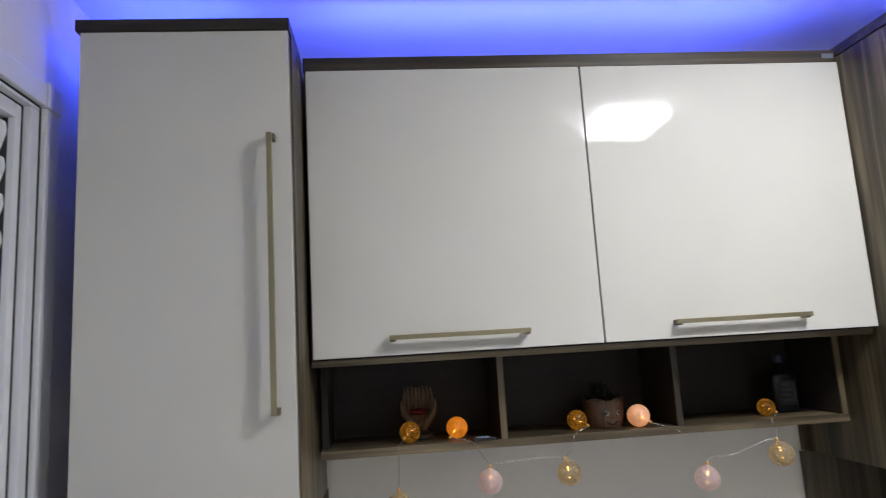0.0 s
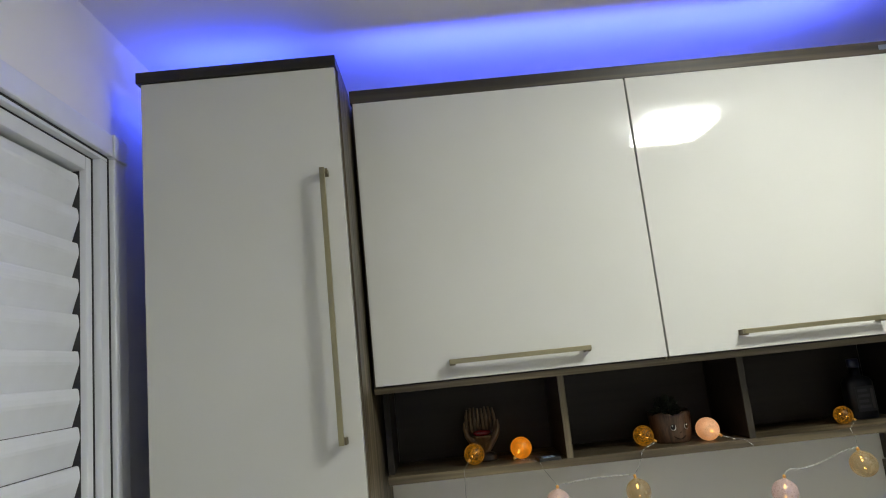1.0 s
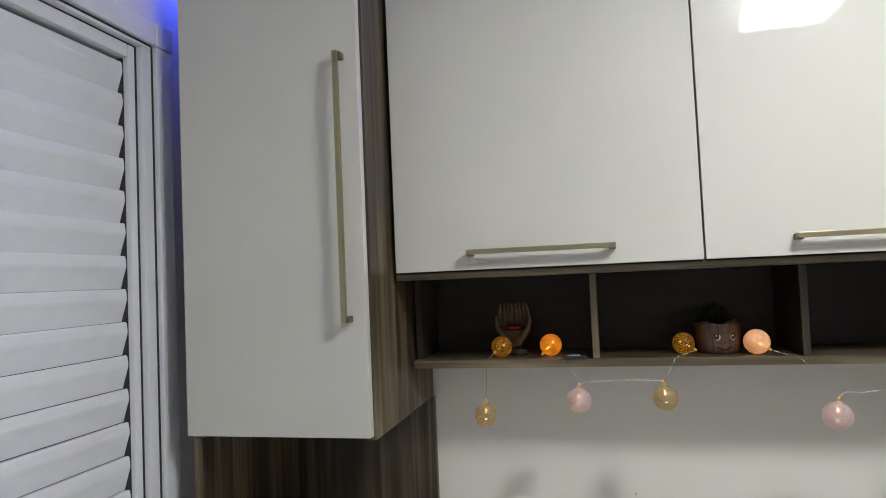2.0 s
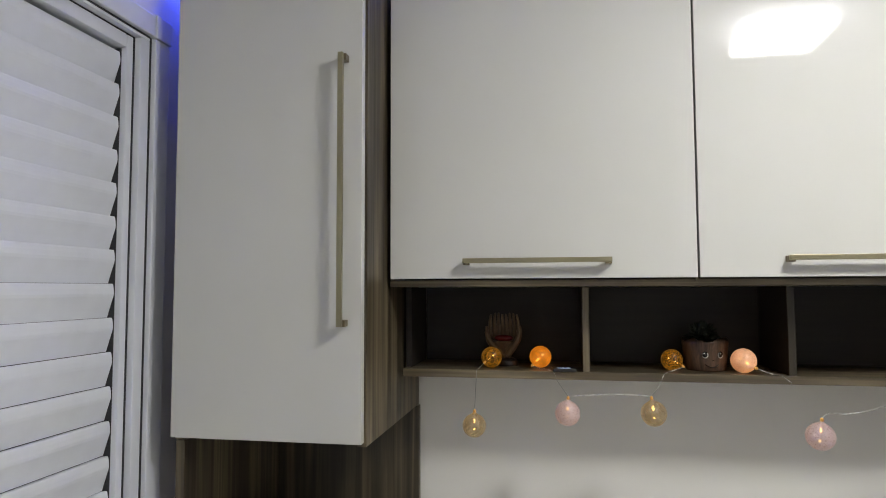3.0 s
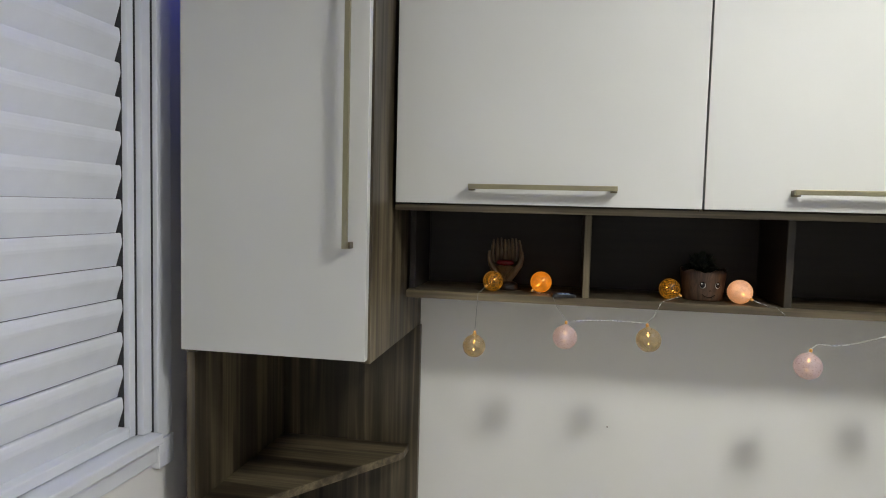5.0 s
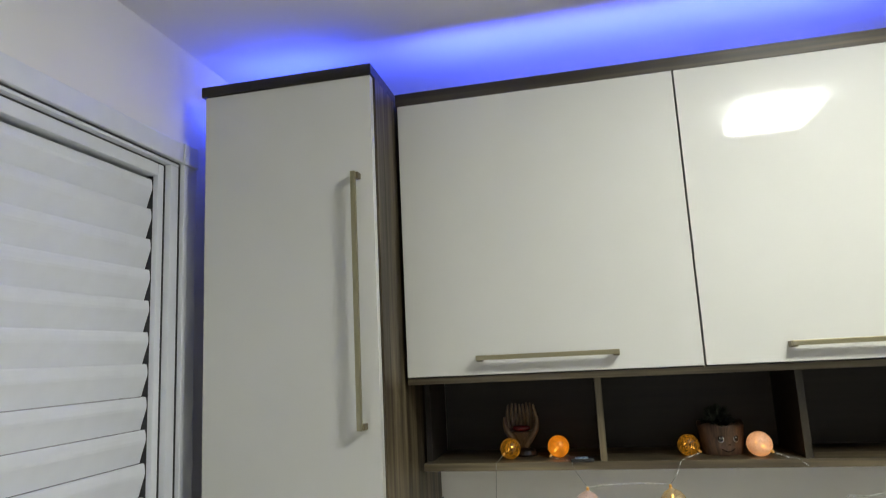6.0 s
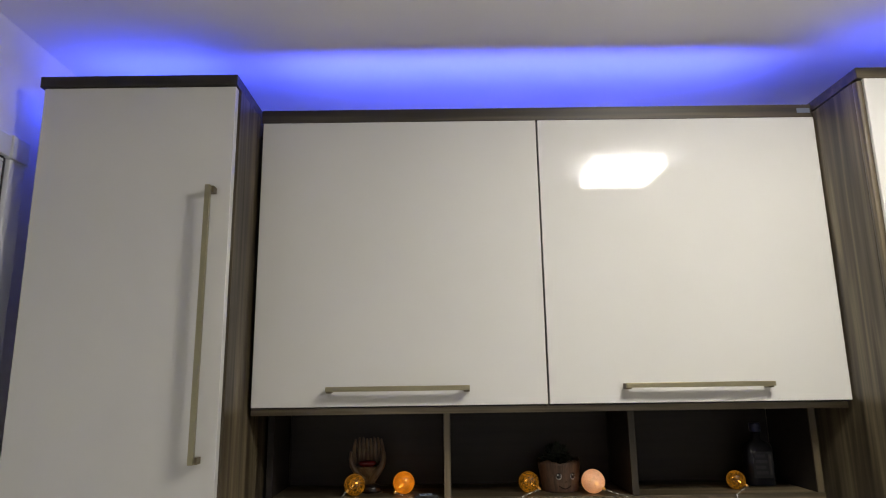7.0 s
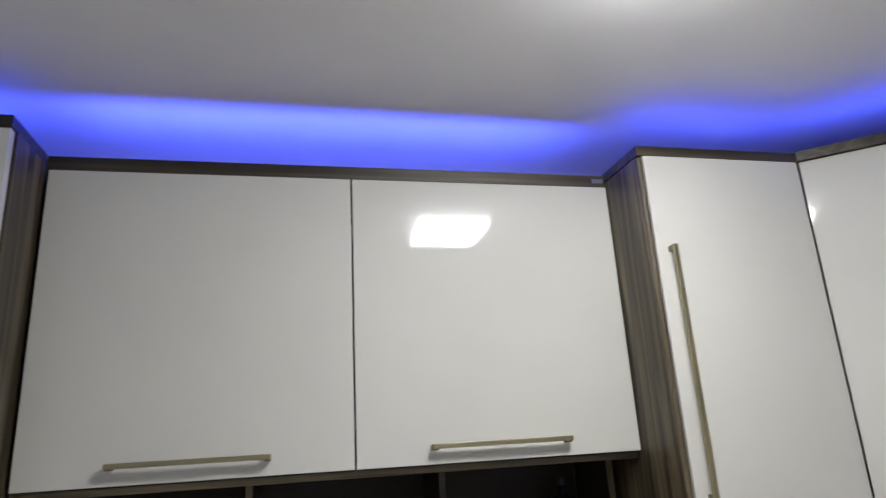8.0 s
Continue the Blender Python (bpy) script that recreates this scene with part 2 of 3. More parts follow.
# ---------------------------------------------------------------- window with louvred shutter
def build_window():
    w = thing("window_1", "white aluminium window with closed louvred shutter", "window", (XL, (WY0 + WY1) / 2, WZ0), kind="structure")
    fx = XL + 0.014
    # casing boards round the opening, corner blocks a little proud
    part("casing", box(XL, fx, WY1 + 0.001, WY1 + 0.047, WZ0 + 0.0, WZ1 - 0.002, 0.0025), ALU_WHITE, w)
    part("casing", box(XL, fx, WY0 - 0.044, WY0 - 0.001, WZ0 + 0.0, WZ1 - 0.002, 0.0025), ALU_WHITE, w)
    part("casing", box(XL, fx, WY0, WY1 - 0.001, WZ1 + 0.001, WZ1 + 0.044, 0.0025), ALU_WHITE, w)
    part("casing", box(XL, fx, WY0, WY1 - 0.001, WZ0 - 0.045, WZ0 - 0.006, 0.0025), ALU_WHITE, w)
    for z0, z1 in ((WZ1 - 0.001, WZ1 + 0.046), (WZ0 - 0.06, WZ0 - 0.001)):
        part("corner_block", box(XL, fx + 0.003, WY1, WY1 + 0.050, z0, z1, 0.002), ALU_WHITE, w)
        part("corner_block", box(XL, fx + 0.003, WY0 - 0.047, WY0, z0, z1, 0.002), ALU_WHITE, w)
    # fixed frame, with dark rubber in the joints
    part("frame_jamb", box(XL - 0.09, XL + 0.004, WY1 - 0.030, WY1 - 0.004, WZ0 + 0.018, WZ1 - 0.0095, 0.002), ALU_WHITE, w)
    part("frame_jamb", box(XL - 0.09, XL + 0.004, WY0 + 0.004, WY0 + 0.030, WZ0 + 0.018, WZ1 - 0.0095, 0.002), ALU_WHITE, w)
    part("frame_head", box(XL - 0.09, XL - 0.034, WY0 + 0.002, WY1 - 0.004, WZ1 - 0.026, WZ1 - 0.0095, 0.002), ALU_WHITE, w)
    part("head_lip", box(XL - 0.09, XL + 0.004, WY0 + 0.002, WY1 - 0.004, WZ1 - 0.009, WZ1 - 0.003, 0.001), ALU_WHITE, w)
    part("gasket", box(XL - 0.08, XL + 0.0045, WY1 - 0.0038, WY1 + 0.0006, WZ0 + 0.001, WZ1 - 0.001), GASKET, w, "dark rubber joint")
    part("gasket", box(XL - 0.08, XL - 0.003, WY0 + 0.0002, WY0 + 0.0018, WZ0 + 0.001, WZ1 - 0.001), GASKET, w, "dark rubber joint")
    part("gasket", box(XL - 0.08, XL + 0.0045, WY0 + 0.002, WY1 - 0.004, WZ1 - 0.0028, WZ1 + 0.0006), GASKET, w, "dark rubber joint")
    part("gasket", box(XL - 0.08, XL - 0.0095, WY1 - 0.0339, WY1 - 0.0301, WZ0 + 0.019, WZ1 - 0.0098), GASKET, w, "dark rubber joint")
    part("gasket", box(XL - 0.033, XL - 0.0104, WY0 + 0.031, WY1 - 0.0342, WZ1 - 0.0116, WZ1 - 0.0092), GASKET, w, "dark rubber joint")
    part("frame_sill", box(XL - 0.09, XL + 0.03, WY0 + 0.002, WY1 - 0.004, WZ0 - 0.004, WZ0 + 0.017, 0.003), ALU_WHITE, w)
    # sliding louvred leaf
    ly1 = WY1 - 0.034
    ly0 = WY0 + 0.034
    lz0, lz1 = WZ0 + 0.02, WZ1 - 0.0118
    xo, xi = XL - 0.052, XL - 0.010
    leaf = part("shutter", box(xo, xi, ly1 - 0.018, ly1, lz0, lz1, 0.0025), ALU_WHITE, w)
    part("stile", box(xo, xi, ly0, ly0 + 0.026, lz0, lz1, 0.0025), ALU_WHITE, leaf)
    part("top_rail", box(xo, xi, ly0 + 0.027, ly1 - 0.019, lz1 - 0.026, lz1, 0.0025), ALU_WHITE, leaf)
    part("bottom_rail", box(xo, xi, ly0 + 0.027, ly1 - 0.019, lz0, lz0 + 0.02, 0.0025), ALU_WHITE, leaf)
    # solid dark strips put in for the shade beside and behind the slats
    part("slot_shade", box(xo, xi - 0.0115, ly1 - 0.0195, ly1 - 0.0182, lz0 + 0.021, lz1 - 0.027), GASKET, leaf, "dark strip for the shaded slot beside the slats")
    part("slot_shade", box(xo - 0.004, xo - 0.001, ly0 + 0.027, ly1 - 0.02, lz0 + 0.021, lz1 - 0.027), GASKET, leaf, "dark strip for the shade behind the slats")
    # one bent slat profile, shared by all
    pitch = 0.0631
    prof = [(-0.0165, -0.0016), (-0.0060, 0.0002), (-0.0030, -0.0004), (-0.0018, -0.0030), (-0.0006, -0.010), (0.0, -0.0185), (-0.0008, -0.0235), (-0.0042, -0.034), (-0.0090, -0.049), (-0.0130, -0.0626),
            (-0.0144, -0.0624), (-0.0104, -0.0488), (-0.0056, -0.0338), (-0.0023, -0.0235), (-0.0015, -0.0185), (-0.0021, -0.010), (-0.0033, -0.0034), (-0.0044, -0.0020), (-0.0062, -0.0012), (-0.0165, -0.0030)]
    bm = bmesh.new()
    a0, a1 = ly0 + 0.030, ly1 - 0.0202
    lo = [bm.verts.new((x, a0, z)) for x, z in prof]
    hi = [bm.verts.new((x, a1, z)) for x, z in prof]
    for i in range(len(prof)):
        j = (i + 1) % len(prof)
        bm.faces.new((lo[i], lo[j], hi[j], hi[i]))
    bm.faces.new(lo)
    bm.faces.new(list(reversed(hi)))
    bmesh.ops.recalc_face_normals(bm, faces=bm.faces)
    slat = mesh_of("slat", bm, SLAT_WHITE)
    top = lz1 - 0.048
    n = int((top - lz0 - 0.03) / pitch) + 1
    for i in range(n):
        ob = new("slat", slat)
        under(ob, leaf)
        ob.matrix_basis = Matrix.Translation((XL - 0.022, 0, 2.0345 - i * pitch + random.uniform(-0.0003, 0.0003)))
    return w


build_window()
# sheet of dark night glass outside the shutter
single("window_glass", box(XL - 0.135, XL - 0.13, WY0, WY1, WZ0, WZ1), DARK_GAP, "dark window pane behind the closed shutter", "window glass", kind="structure")


# ---------------------------------------------------------------- handles
def bar_handle(parent, x0, x1, y, z0, z1, upright):
    """A flat square bar on two tapered feet; y is the face of the door."""
    d = 0.026
    if upright:
        h = part("handle", box(x0, x1, y - d, y - d + 0.009, z0, z1, 0.001), BRONZE, parent, "champagne metal bar handle")
        for z in (z0, z1 - 0.012):
            part("foot", box(x0 + 0.001, x1 + 0.004, y - d + 0.009, y + 0.0005, z, z + 0.012, 0.001), BRONZE_DARK, h)
    else:
        h = part("handle", box(x0, x1, y - d, y - d + 0.009, z0, z1, 0.001), BRONZE, parent, "champagne metal bar handle")
        for x in (x0, x1 - 0.012):
            part("foot", box(x, x + 0.012, y - d + 0.009, y + 0.0005, z0 - 0.003, z1 - 0.001, 0.001), BRONZE_DARK, h)
    return h


# ---------------------------------------------------------------- left tower
def build_left_tower():
    c = thing("tall_cabinet", "narrow wall cabinet with white gloss door and dark wood sides", "cabinet", (-0.2, 2.0, 1.30))
    z0, z1 = 1.302, 2.2175
    part("side_panel", box(LX1 - 0.018, LX1, TW_Y + 0.02, YB - 0.002, z0 - 0.004, TOP_Z - 0.0225, 0.0008), WOOD_V, c)
    part("side_panel", box(LX0 + 0.004, LX0 + 0.022, TW_Y + 0.021, YB - 0.002, z0 - 0.004, TOP_Z - 0.0225, 0.0008), WOOD_V, c)
    part("bottom_panel", box(LX0 + 0.023, LX1 - 0.019, TW_Y + 0.021, YB - 0.02, z0, z0 + 0.018, 0.0008), WOOD_H, c)
    part("back_panel", box(LX0 + 0.023, LX1 - 0.019, YB - 0.018, YB - 0.003, z0 + 0.019, TOP_Z - 0.027), WOOD_V, c)
    part("top_panel", box(LX0 - 0.002, LX1 - 0.001, TW_Y - 0.004, YB - 0.002, TOP_Z - 0.022, TOP_Z, 0.001), WOOD_TRIM, c)
    d = part("door", box(LX0 + 0.006, LX1 - 0.004, TW_Y, TW_Y + 0.018, z0 + 0.004, z1 - 0.003, 0.0012), LACQUER, c, "white high-gloss door")
    bar_handle(d, -0.046, -0.0365, TW_Y, 1.5145, 2.009, True)
    return c


build_left_tower()


# ---------------------------------------------------------------- open corner shelf under the left tower
def build_corner_shelf(mirror, top):
    """Open shelf with cut-off boards; mirror turns its closed side to the other end."""
    def fx(x):
        return (RX0 - 0.003) - x if mirror else x

    def bx(x0, x1, *rest):
        p, q = sorted((fx(x0), fx(x1)))
        return box(p, q, *rest)
    c = thing("open_shelf", "open dark wood corner shelf under the narrow cabinet", "shelf", (fx(-0.2), 2.0, 0.0), group="open corner shelves")
    part("side_panel", bx(LX0 + 0.004, LX0 + 0.022, TW_Y + 0.022, YB - 0.002, 0.0, top - 0.006, 0.0008), WOOD_V, c)
    part("back_panel", bx(LX0 + 0.023, 0.001 if not mirror else 0.018, YB - 0.02, YB - 0.002, 0.0, top - 0.005, 0.0008), WOOD_V, c)
    for z in (0.24, 0.60, 0.972):
        out = [(LX0 + 0.023, YB - 0.021), (LX0 + 0.023, TW_Y + 0.03), (-0.285, TW_Y + 0.03), (-0.262, TW_Y + 0.042),
               (-0.03, YB - 0.088), (-0.022, YB - 0.072), (-0.022, YB - 0.021)]
        part("shelf_board", prism([(fx(x), y) for x, y in out], z, z + 0.018, 0.0008), WOOD_BOARD, c)
    return c


build_corner_shelf(False, 1.302)
build_corner_shelf(True, RZ0)


# ---------------------------------------------------------------- bridge cabinet with two doors
def build_bridge():
    c = thing("bridge_cabinet", "overhead cabinet with two white gloss lift-up doors", "cabinet", (0.6, 2.05, 1.6))
    x0, x1 = 0.002, RX0 - 0.002
    part("side_panel", box(x0, x0 + 0.014, BR_Y + 0.021, YB - 0.003, 1.599, 2.1965, 0.0006), WOOD_V, c)
    part("side_panel", box(x1 - 0.014, x1, BR_Y + 0.021, YB - 0.003, 1.599, 2.1965, 0.0006), WOOD_V, c)
    part("bottom_panel", box(x0, x1, BR_Y + 0.0185, YB - 0.003, 1.585, 1.598, 0.0008), WOOD_H, c)
    part("back_panel", box(x0 + 0.015, x1 - 0.015, YB - 0.018, YB - 0.004, 1.5985, 2.196), WOOD_H, c)
    part("top_panel", box(x0, x1, BR_Y + 0.03, YB - 0.003, 2.1975, 2.2115, 0.0008), WOOD_H, c)
    part("top_trim", box(x0 - 0.001, x1, BR_Y + 0.006, BR_Y + 0.024, 2.2022, BR_TOP, 0.001), WOOD_TRIM, c)
    for xa, xb, h0, hl in ((0.0070, 0.5948, 0.1575, 0.282), (0.5985, 1.1985, 0.7455, 0.292)):
        d = part("door", box(xa, xb, BR_Y, BR_Y + 0.018, DOOR_Z0, DOOR_Z1, 0.0012), LACQUER, c, "white high-gloss lift-up door")
        bar_handle(d, h0, h0 + hl, BR_Y, 1.6305, 1.640, False)
    part("hinge_cover", box(0.5935, 0.5985, BR_Y + 0.010, BR_Y + 0.0183, 1.5955, 1.6005, 0.001), BRONZE_DARK, c)
    part("sticker", box(1.168, 1.196, BR_Y + 0.0045, BR_Y + 0.006, 2.211, 2.222, 0.0004), mat("sticker_film", (0.15, 0.175, 0.22), 0.35)[0], c, "small pale blue sticker")
    return c


build_bridge()


# ---------------------------------------------------------------- niche shelf under the bridge
NY = 2.058
NX0, NX1 = 0.006, 1.184
NZ0, NZ1 = 1.3925, 1.584


def build_niche():
    c = thing("niche_shelf", "dark wood niche shelf with three open compartments", "shelf", (0.6, 2.14, NZ0))
    part("bottom_board", box(NX0, NX1, NY, YB - 0.003, NZ0, NZ0 + 0.0165, 0.0008), WOOD_H, c)
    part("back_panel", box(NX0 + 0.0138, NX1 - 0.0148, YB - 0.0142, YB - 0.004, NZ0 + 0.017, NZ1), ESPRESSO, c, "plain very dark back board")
    for x in (NX0, 0.3875, 0.781, NX1 - 0.015):
        front = NY + (0.03 if x == NX0 else 0.006)
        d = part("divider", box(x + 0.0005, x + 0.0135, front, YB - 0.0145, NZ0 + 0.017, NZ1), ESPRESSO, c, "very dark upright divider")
        if x > NX0:
            part("edge_band", box(x, x + 0.014, NY + 0.001, NY + 0.006, NZ0 + 0.017, NZ1, 0.0007), WOOD_V, d, "brown wood edge band")
    return c


build_niche()


# ---------------------------------------------------------------- right tower and the diagonal corner wardrobe
def build_right_tower():
    c = thing("tall_cabinet", "narrow wall cabinet with white gloss door beside the corner wardrobe", "cabinet", (1.42, 2.0, 1.30))
    z0, z1 = RZ0, 2.218
    part("side_panel", box(RX0, RX0 + 0.018, TW_Y + 0.0165, YB - 0.002, z0 - 0.004, TOP_Z - 0.025, 0.001), WOOD_V, c)
    part("side_panel", box(1.597, 1.612, TW_Y + 0.021, YB - 0.002, z0 - 0.004, TOP_Z - 0.026), WOOD_V, c)
    part("bottom_panel", box(RX0 + 0.019, 1.596, TW_Y + 0.021, YB - 0.02, z0, z0 + 0.018, 0.0008), WOOD_H, c)
    part("back_panel", box(RX0 + 0.019, 1.596, YB - 0.018, YB - 0.003, z0 + 0.019, TOP_Z - 0.027), WOOD_V, c)
    part("top_panel", box(RX0 + 0.000, 1.613, TW_Y - 0.002, YB - 0.002, TOP_Z - 0.022, TOP_Z, 0.001), WOOD_TRIM, c)
    part("edge_strip", box(RX0 - 0.001, RX0 + 0.0115, TW_Y - 0.001, TW_Y + 0.0163, z0 - 0.004, TOP_Z - 0.026, 0.005), WOOD_V, c)
    part("filler_strip", box(1.186, RX0 - 0.001, YB - 0.02, YB - 0.003, z0 - 0.002, 1.395, 0.001), WOOD_V, c)
    d = part("door", box(RX0 + 0.0135, 1.609, TW_Y - 0.002, TW_Y + 0.016, z0 + 0.004, z1 - 0.003, 0.0012), LACQUER, c, "white high-gloss door")
    bar_handle(d, 1.241, 1.2505, TW_Y, 1.508, 2.008, True)
    return c


build_right_tower()


def build_corner_wardrobe():
    c = thing("corner_wardrobe", "corner wardrobe with a diagonal white gloss door", "wardrobe", (1.9, 1.8, 0.0))
    z1 = 2.218
    a = Vector((1.6145, TW_Y))
    u = Vector((math.cos(radians(41)), -math.sin(radians(41))))
    n = Vector((u.y, -u.x))
    L = 0.86
    b = a + u * L
    e = 0.018

    def q(p):
        return (p.x, p.y)
    part("door", prism([q(a + u * 0.002), q(a + u * (L - 0.002)), q(a + u * (L - 0.002) - n * e), q(a + u * 0.002 - n * e)], 0.085, z1 - 0.003, 0.001), LACQUER, c, "white high-gloss diagonal door")
    top = [q(a - u * 0.0 + n * 0.012), q(b + n * 0.012), (XR - 0.003, b.y), (XR - 0.003, YB - 0.003), (1.614, YB - 0.003), (1.614, a.y + 0.004)]
    part("top_panel", prism(top, TOP_Z - 0.022, TOP_Z), WOOD_TRIM, c)
    part("side_panel", box(b.x, XR - 0.003, b.y - 0.0, b.y + 0.018, 0.0, TOP_Z - 0.025), WOOD_V, c)
    part("plinth", prism([q(a - n * 0.03 + u * 0.03), q(b - n * 0.03 - u * 0.01), q(b - n * 0.045 - u * 0.01), q(a - n * 0.045 + u * 0.03)], 0.0, 0.08), WOOD_H, c)
    return c


build_corner_wardrobe()


# ---------------------------------------------------------------- ceiling panel and LED tape
def build_panel():
    c = thing("ceiling_light", "square white surface-mounted ceiling light box", "ceiling light", (0.992, 1.212, H))
    x0, x1, y0, y1 = 0.882, 1.104, 1.106, 1.316
    part("frame", box(x0 + 0.012, x1 - 0.012, y0 + 0.012, y1 - 0.012, H - 0.0105, H - 0.0005, 0.002), PLASTIC_WHITE, c)
    part("diffuser", box(x0, x1, y0, y1, H - 0.046, H - 0.041, 0.002), PANEL_LIGHT, c, "glowing white diffuser")
    part("rim", box(x0 + 0.0005, x1 - 0.0005, y0 + 0.0005, y1 - 0.0005, H - 0.0405, H - 0.011, 0.001), PANEL_RIM, c, "glowing translucent side wall")
    return c


build_panel()


def led_run(a, b, aim, power, width=0.006):
    """A length of tape lying from a to b, and the light that it throws towards aim."""
    a, b, aim = Vector(a), Vector(b), Vector(aim).normalized()
    length = (b - a).length
    u = (b - a).normalized()
    v = aim.cross(u).normalized()
    rot = Matrix((u, v, -aim)).transposed()
    if rot.determinant() < 0:
        rot = Matrix((u, -v, -aim)).transposed()
    bm = add_box(bmesh.new(), -length / 2, length / 2, -width / 2, width / 2, 0.001, 0.0026)
    ob = single("led_tape", bm, LED_TAPE, "blue glowing LED tape on top of or added beside the cabinets", "led strip", group="LED tape runs")
    ob.matrix_basis = Matrix.Translation((a + b) / 2) @ rot.to_4x4()
    lamp = bpy.data.lights.new("led_glow", "AREA")
    lamp.shape, lamp.size, lamp.size_y = "RECTANGLE", length, width
    lamp.color, lamp.energy = LED_BLUE, power * length
    lo = new("led_glow", lamp)
    lo.matrix_basis = Matrix.Translation((a + b) / 2 + aim * 0.001) @ rot.to_4x4()


led_run((0.02, BR_Y + 0.0292, 2.2138), (1.12, BR_Y + 0.0292, 2.2138), (0, 0.2, 1), 3.4 * LED_POWER, 0.008)
led_run((LX0 + 0.0, 1.97, TOP_Z + 0.005), (LX1 - 0.11, 1.97, TOP_Z + 0.005), (0, 0.2, 1), 2.8 * LED_POWER)
# added downward run, only to bring blue into the gap beside the left tower
led_run((LX0 - 0.012, 1.86, TOP_Z + 0.003), (LX0 - 0.012, 2.2, TOP_Z + 0.003), (-0.4, 0, -1), 0.9 * LED_POWER)
led_run((RX0 + 0.03, 1.875, TOP_Z + 0.005), (1.63, 1.875, TOP_Z + 0.005), (0, 0.1, 1), 1.1 * LED_POWER)
led_run((1.665, 1.86, TOP_Z + 0.005), (2.25, 1.35, TOP_Z + 0.005), (0.05, 0.05, 1), 1.1 * LED_POWER)


# ---------------------------------------------------------------- string of lit globes
def shell(name, base, glow_colour, strength, holes, scale=260.0, metal=0.0, fleck=0.6, most=0.6, see=0.3):
    """A thin crackled shell lit from inside: partly see-through, with dark flecks."""
    m, nt, b = mat(name, base, 0.4, metal)
    v = mapping(nt, (1, 1, 1))
    n = noise_tex(nt, v, scale, 3.0, 0.6, 1.2)
    big = noise_tex(nt, v, 55.0, 2.0)
    nt.links.new(ramp(nt, n, [(0.38, tuple(c * (0.35 + 0.6 * fleck) for c in base)), (0.6, base)]), b.inputs["Base Color"])
    b.inputs["Emission Color"].default_value = (*glow_colour, 1)
    e = nt.nodes.new("ShaderNodeMath")
    e.operation = "MULTIPLY"
    f = nt.nodes.new("ShaderNodeMath")
    f.operation = "MULTIPLY"
    f.inputs[1].default_value = strength
    nt.links.new(ramp(nt, big, [(0.3, grey(0.5)), (0.7, grey(1.3))]), e.inputs[0])
    nt.links.new(ramp(nt, n, [(0.48, grey(fleck)), (0.59, grey(1.4))]), e.inputs[1])
    nt.links.new(e.outputs[0], f.inputs[0])
    nt.links.new(f.outputs[0], b.inputs["Emission Strength"])
    clear = nt.nodes.new("ShaderNodeBsdfTransparent")
    mix = nt.nodes.new("ShaderNodeMixShader")
    nt.links.new(ramp(nt, n, [(holes[0], grey(0.0)), (holes[1], grey(most))]), mix.inputs[0])
    thin = nt.nodes.new("ShaderNodeBsdfTranslucent")
    thin.inputs["Color"].default_value = (*(0.5 * c + 0.45 for c in base), 1)
    skin = nt.nodes.new("ShaderNodeMixShader")
    skin.inputs[0].default_value = see
    nt.links.new(b.outputs[0], skin.inputs[1])
    nt.links.new(thin.outputs[0], skin.inputs[2])
    nt.links.new(skin.outputs[0], mix.inputs[1])
    nt.links.new(clear.outputs[0], mix.inputs[2])
    nt.links.new(mix.outputs[0], nt.nodes["Material Output"].inputs["Surface"])
    return m


SHELL_GOLD = shell("gold_crackle_shell", (0.035, 0.018, 0.004), (1.0, 0.38, 0.02), 0.27, (0.52, 0.60), 340.0, 0.4, 0.0, 0.5, 0.04)
SHELL_ORANGE = shell("orange_shell", (0.45, 0.15, 0.012), (1.0, 0.29, 0.010), 0.46, (0.42, 0.66), 260.0, 0.0, 0.5, 0.4, 0.2)
SHELL_PEACH = shell("peach_shell", (0.66, 0.46, 0.34), (1.0, 0.44, 0.18), 0.29, (0.40, 0.66), 240.0, 0.0, 0.75, 0.4, 0.25)
SHELL_PALE_GOLD = shell("pale_gold_shell", (0.38, 0.35, 0.26), (1.0, 0.58, 0.10), 0.24, (0.47, 0.57), 340.0, 0.0, 0.0, 0.65, 0.35)
SHELL_PINK = shell("pink_shell", (0.62, 0.55, 0.63), (1.0, 0.58, 0.42), 0.13, (0.48, 0.62), 280.0, 0.0, 0.3, 0.5, 0.35)
CAP_AMBER = glow("amber_cap", (1.0, 0.45, 0.06), 0.12, (0.45, 0.25, 0.07))
BULB_SOFT = glow("soft_bulb", (1.0, 0.50, 0.09), 6.0)


def wire_mat():
    """Clear thin wire; noise-placed pale dashes are painted in for its glints."""
    m, nt, b = mat("clear_twisted_wire", (0.8, 0.8, 0.77), 0.2)
    n = noise_tex(nt, mapping(nt, (1, 1, 1)), 110.0, 2.0)
    clear = nt.nodes.new("ShaderNodeBsdfTransparent")
    mix = nt.nodes.new("ShaderNodeMixShader")
    nt.links.new(ramp(nt, n, [(0.5, grey(0.93)), (0.6, grey(0.08))]), mix.inputs[0])
    nt.links.new(b.outputs[0], mix.inputs[1])
    nt.links.new(clear.outputs[0], mix.inputs[2])
    nt.links.new(mix.outputs[0], nt.nodes["Material Output"].inputs["Surface"])
    return m


WIRE = wire_mat()
THREAD = mat("thin_grey_wire", (0.30, 0.30, 0.28), 0.35)[0]


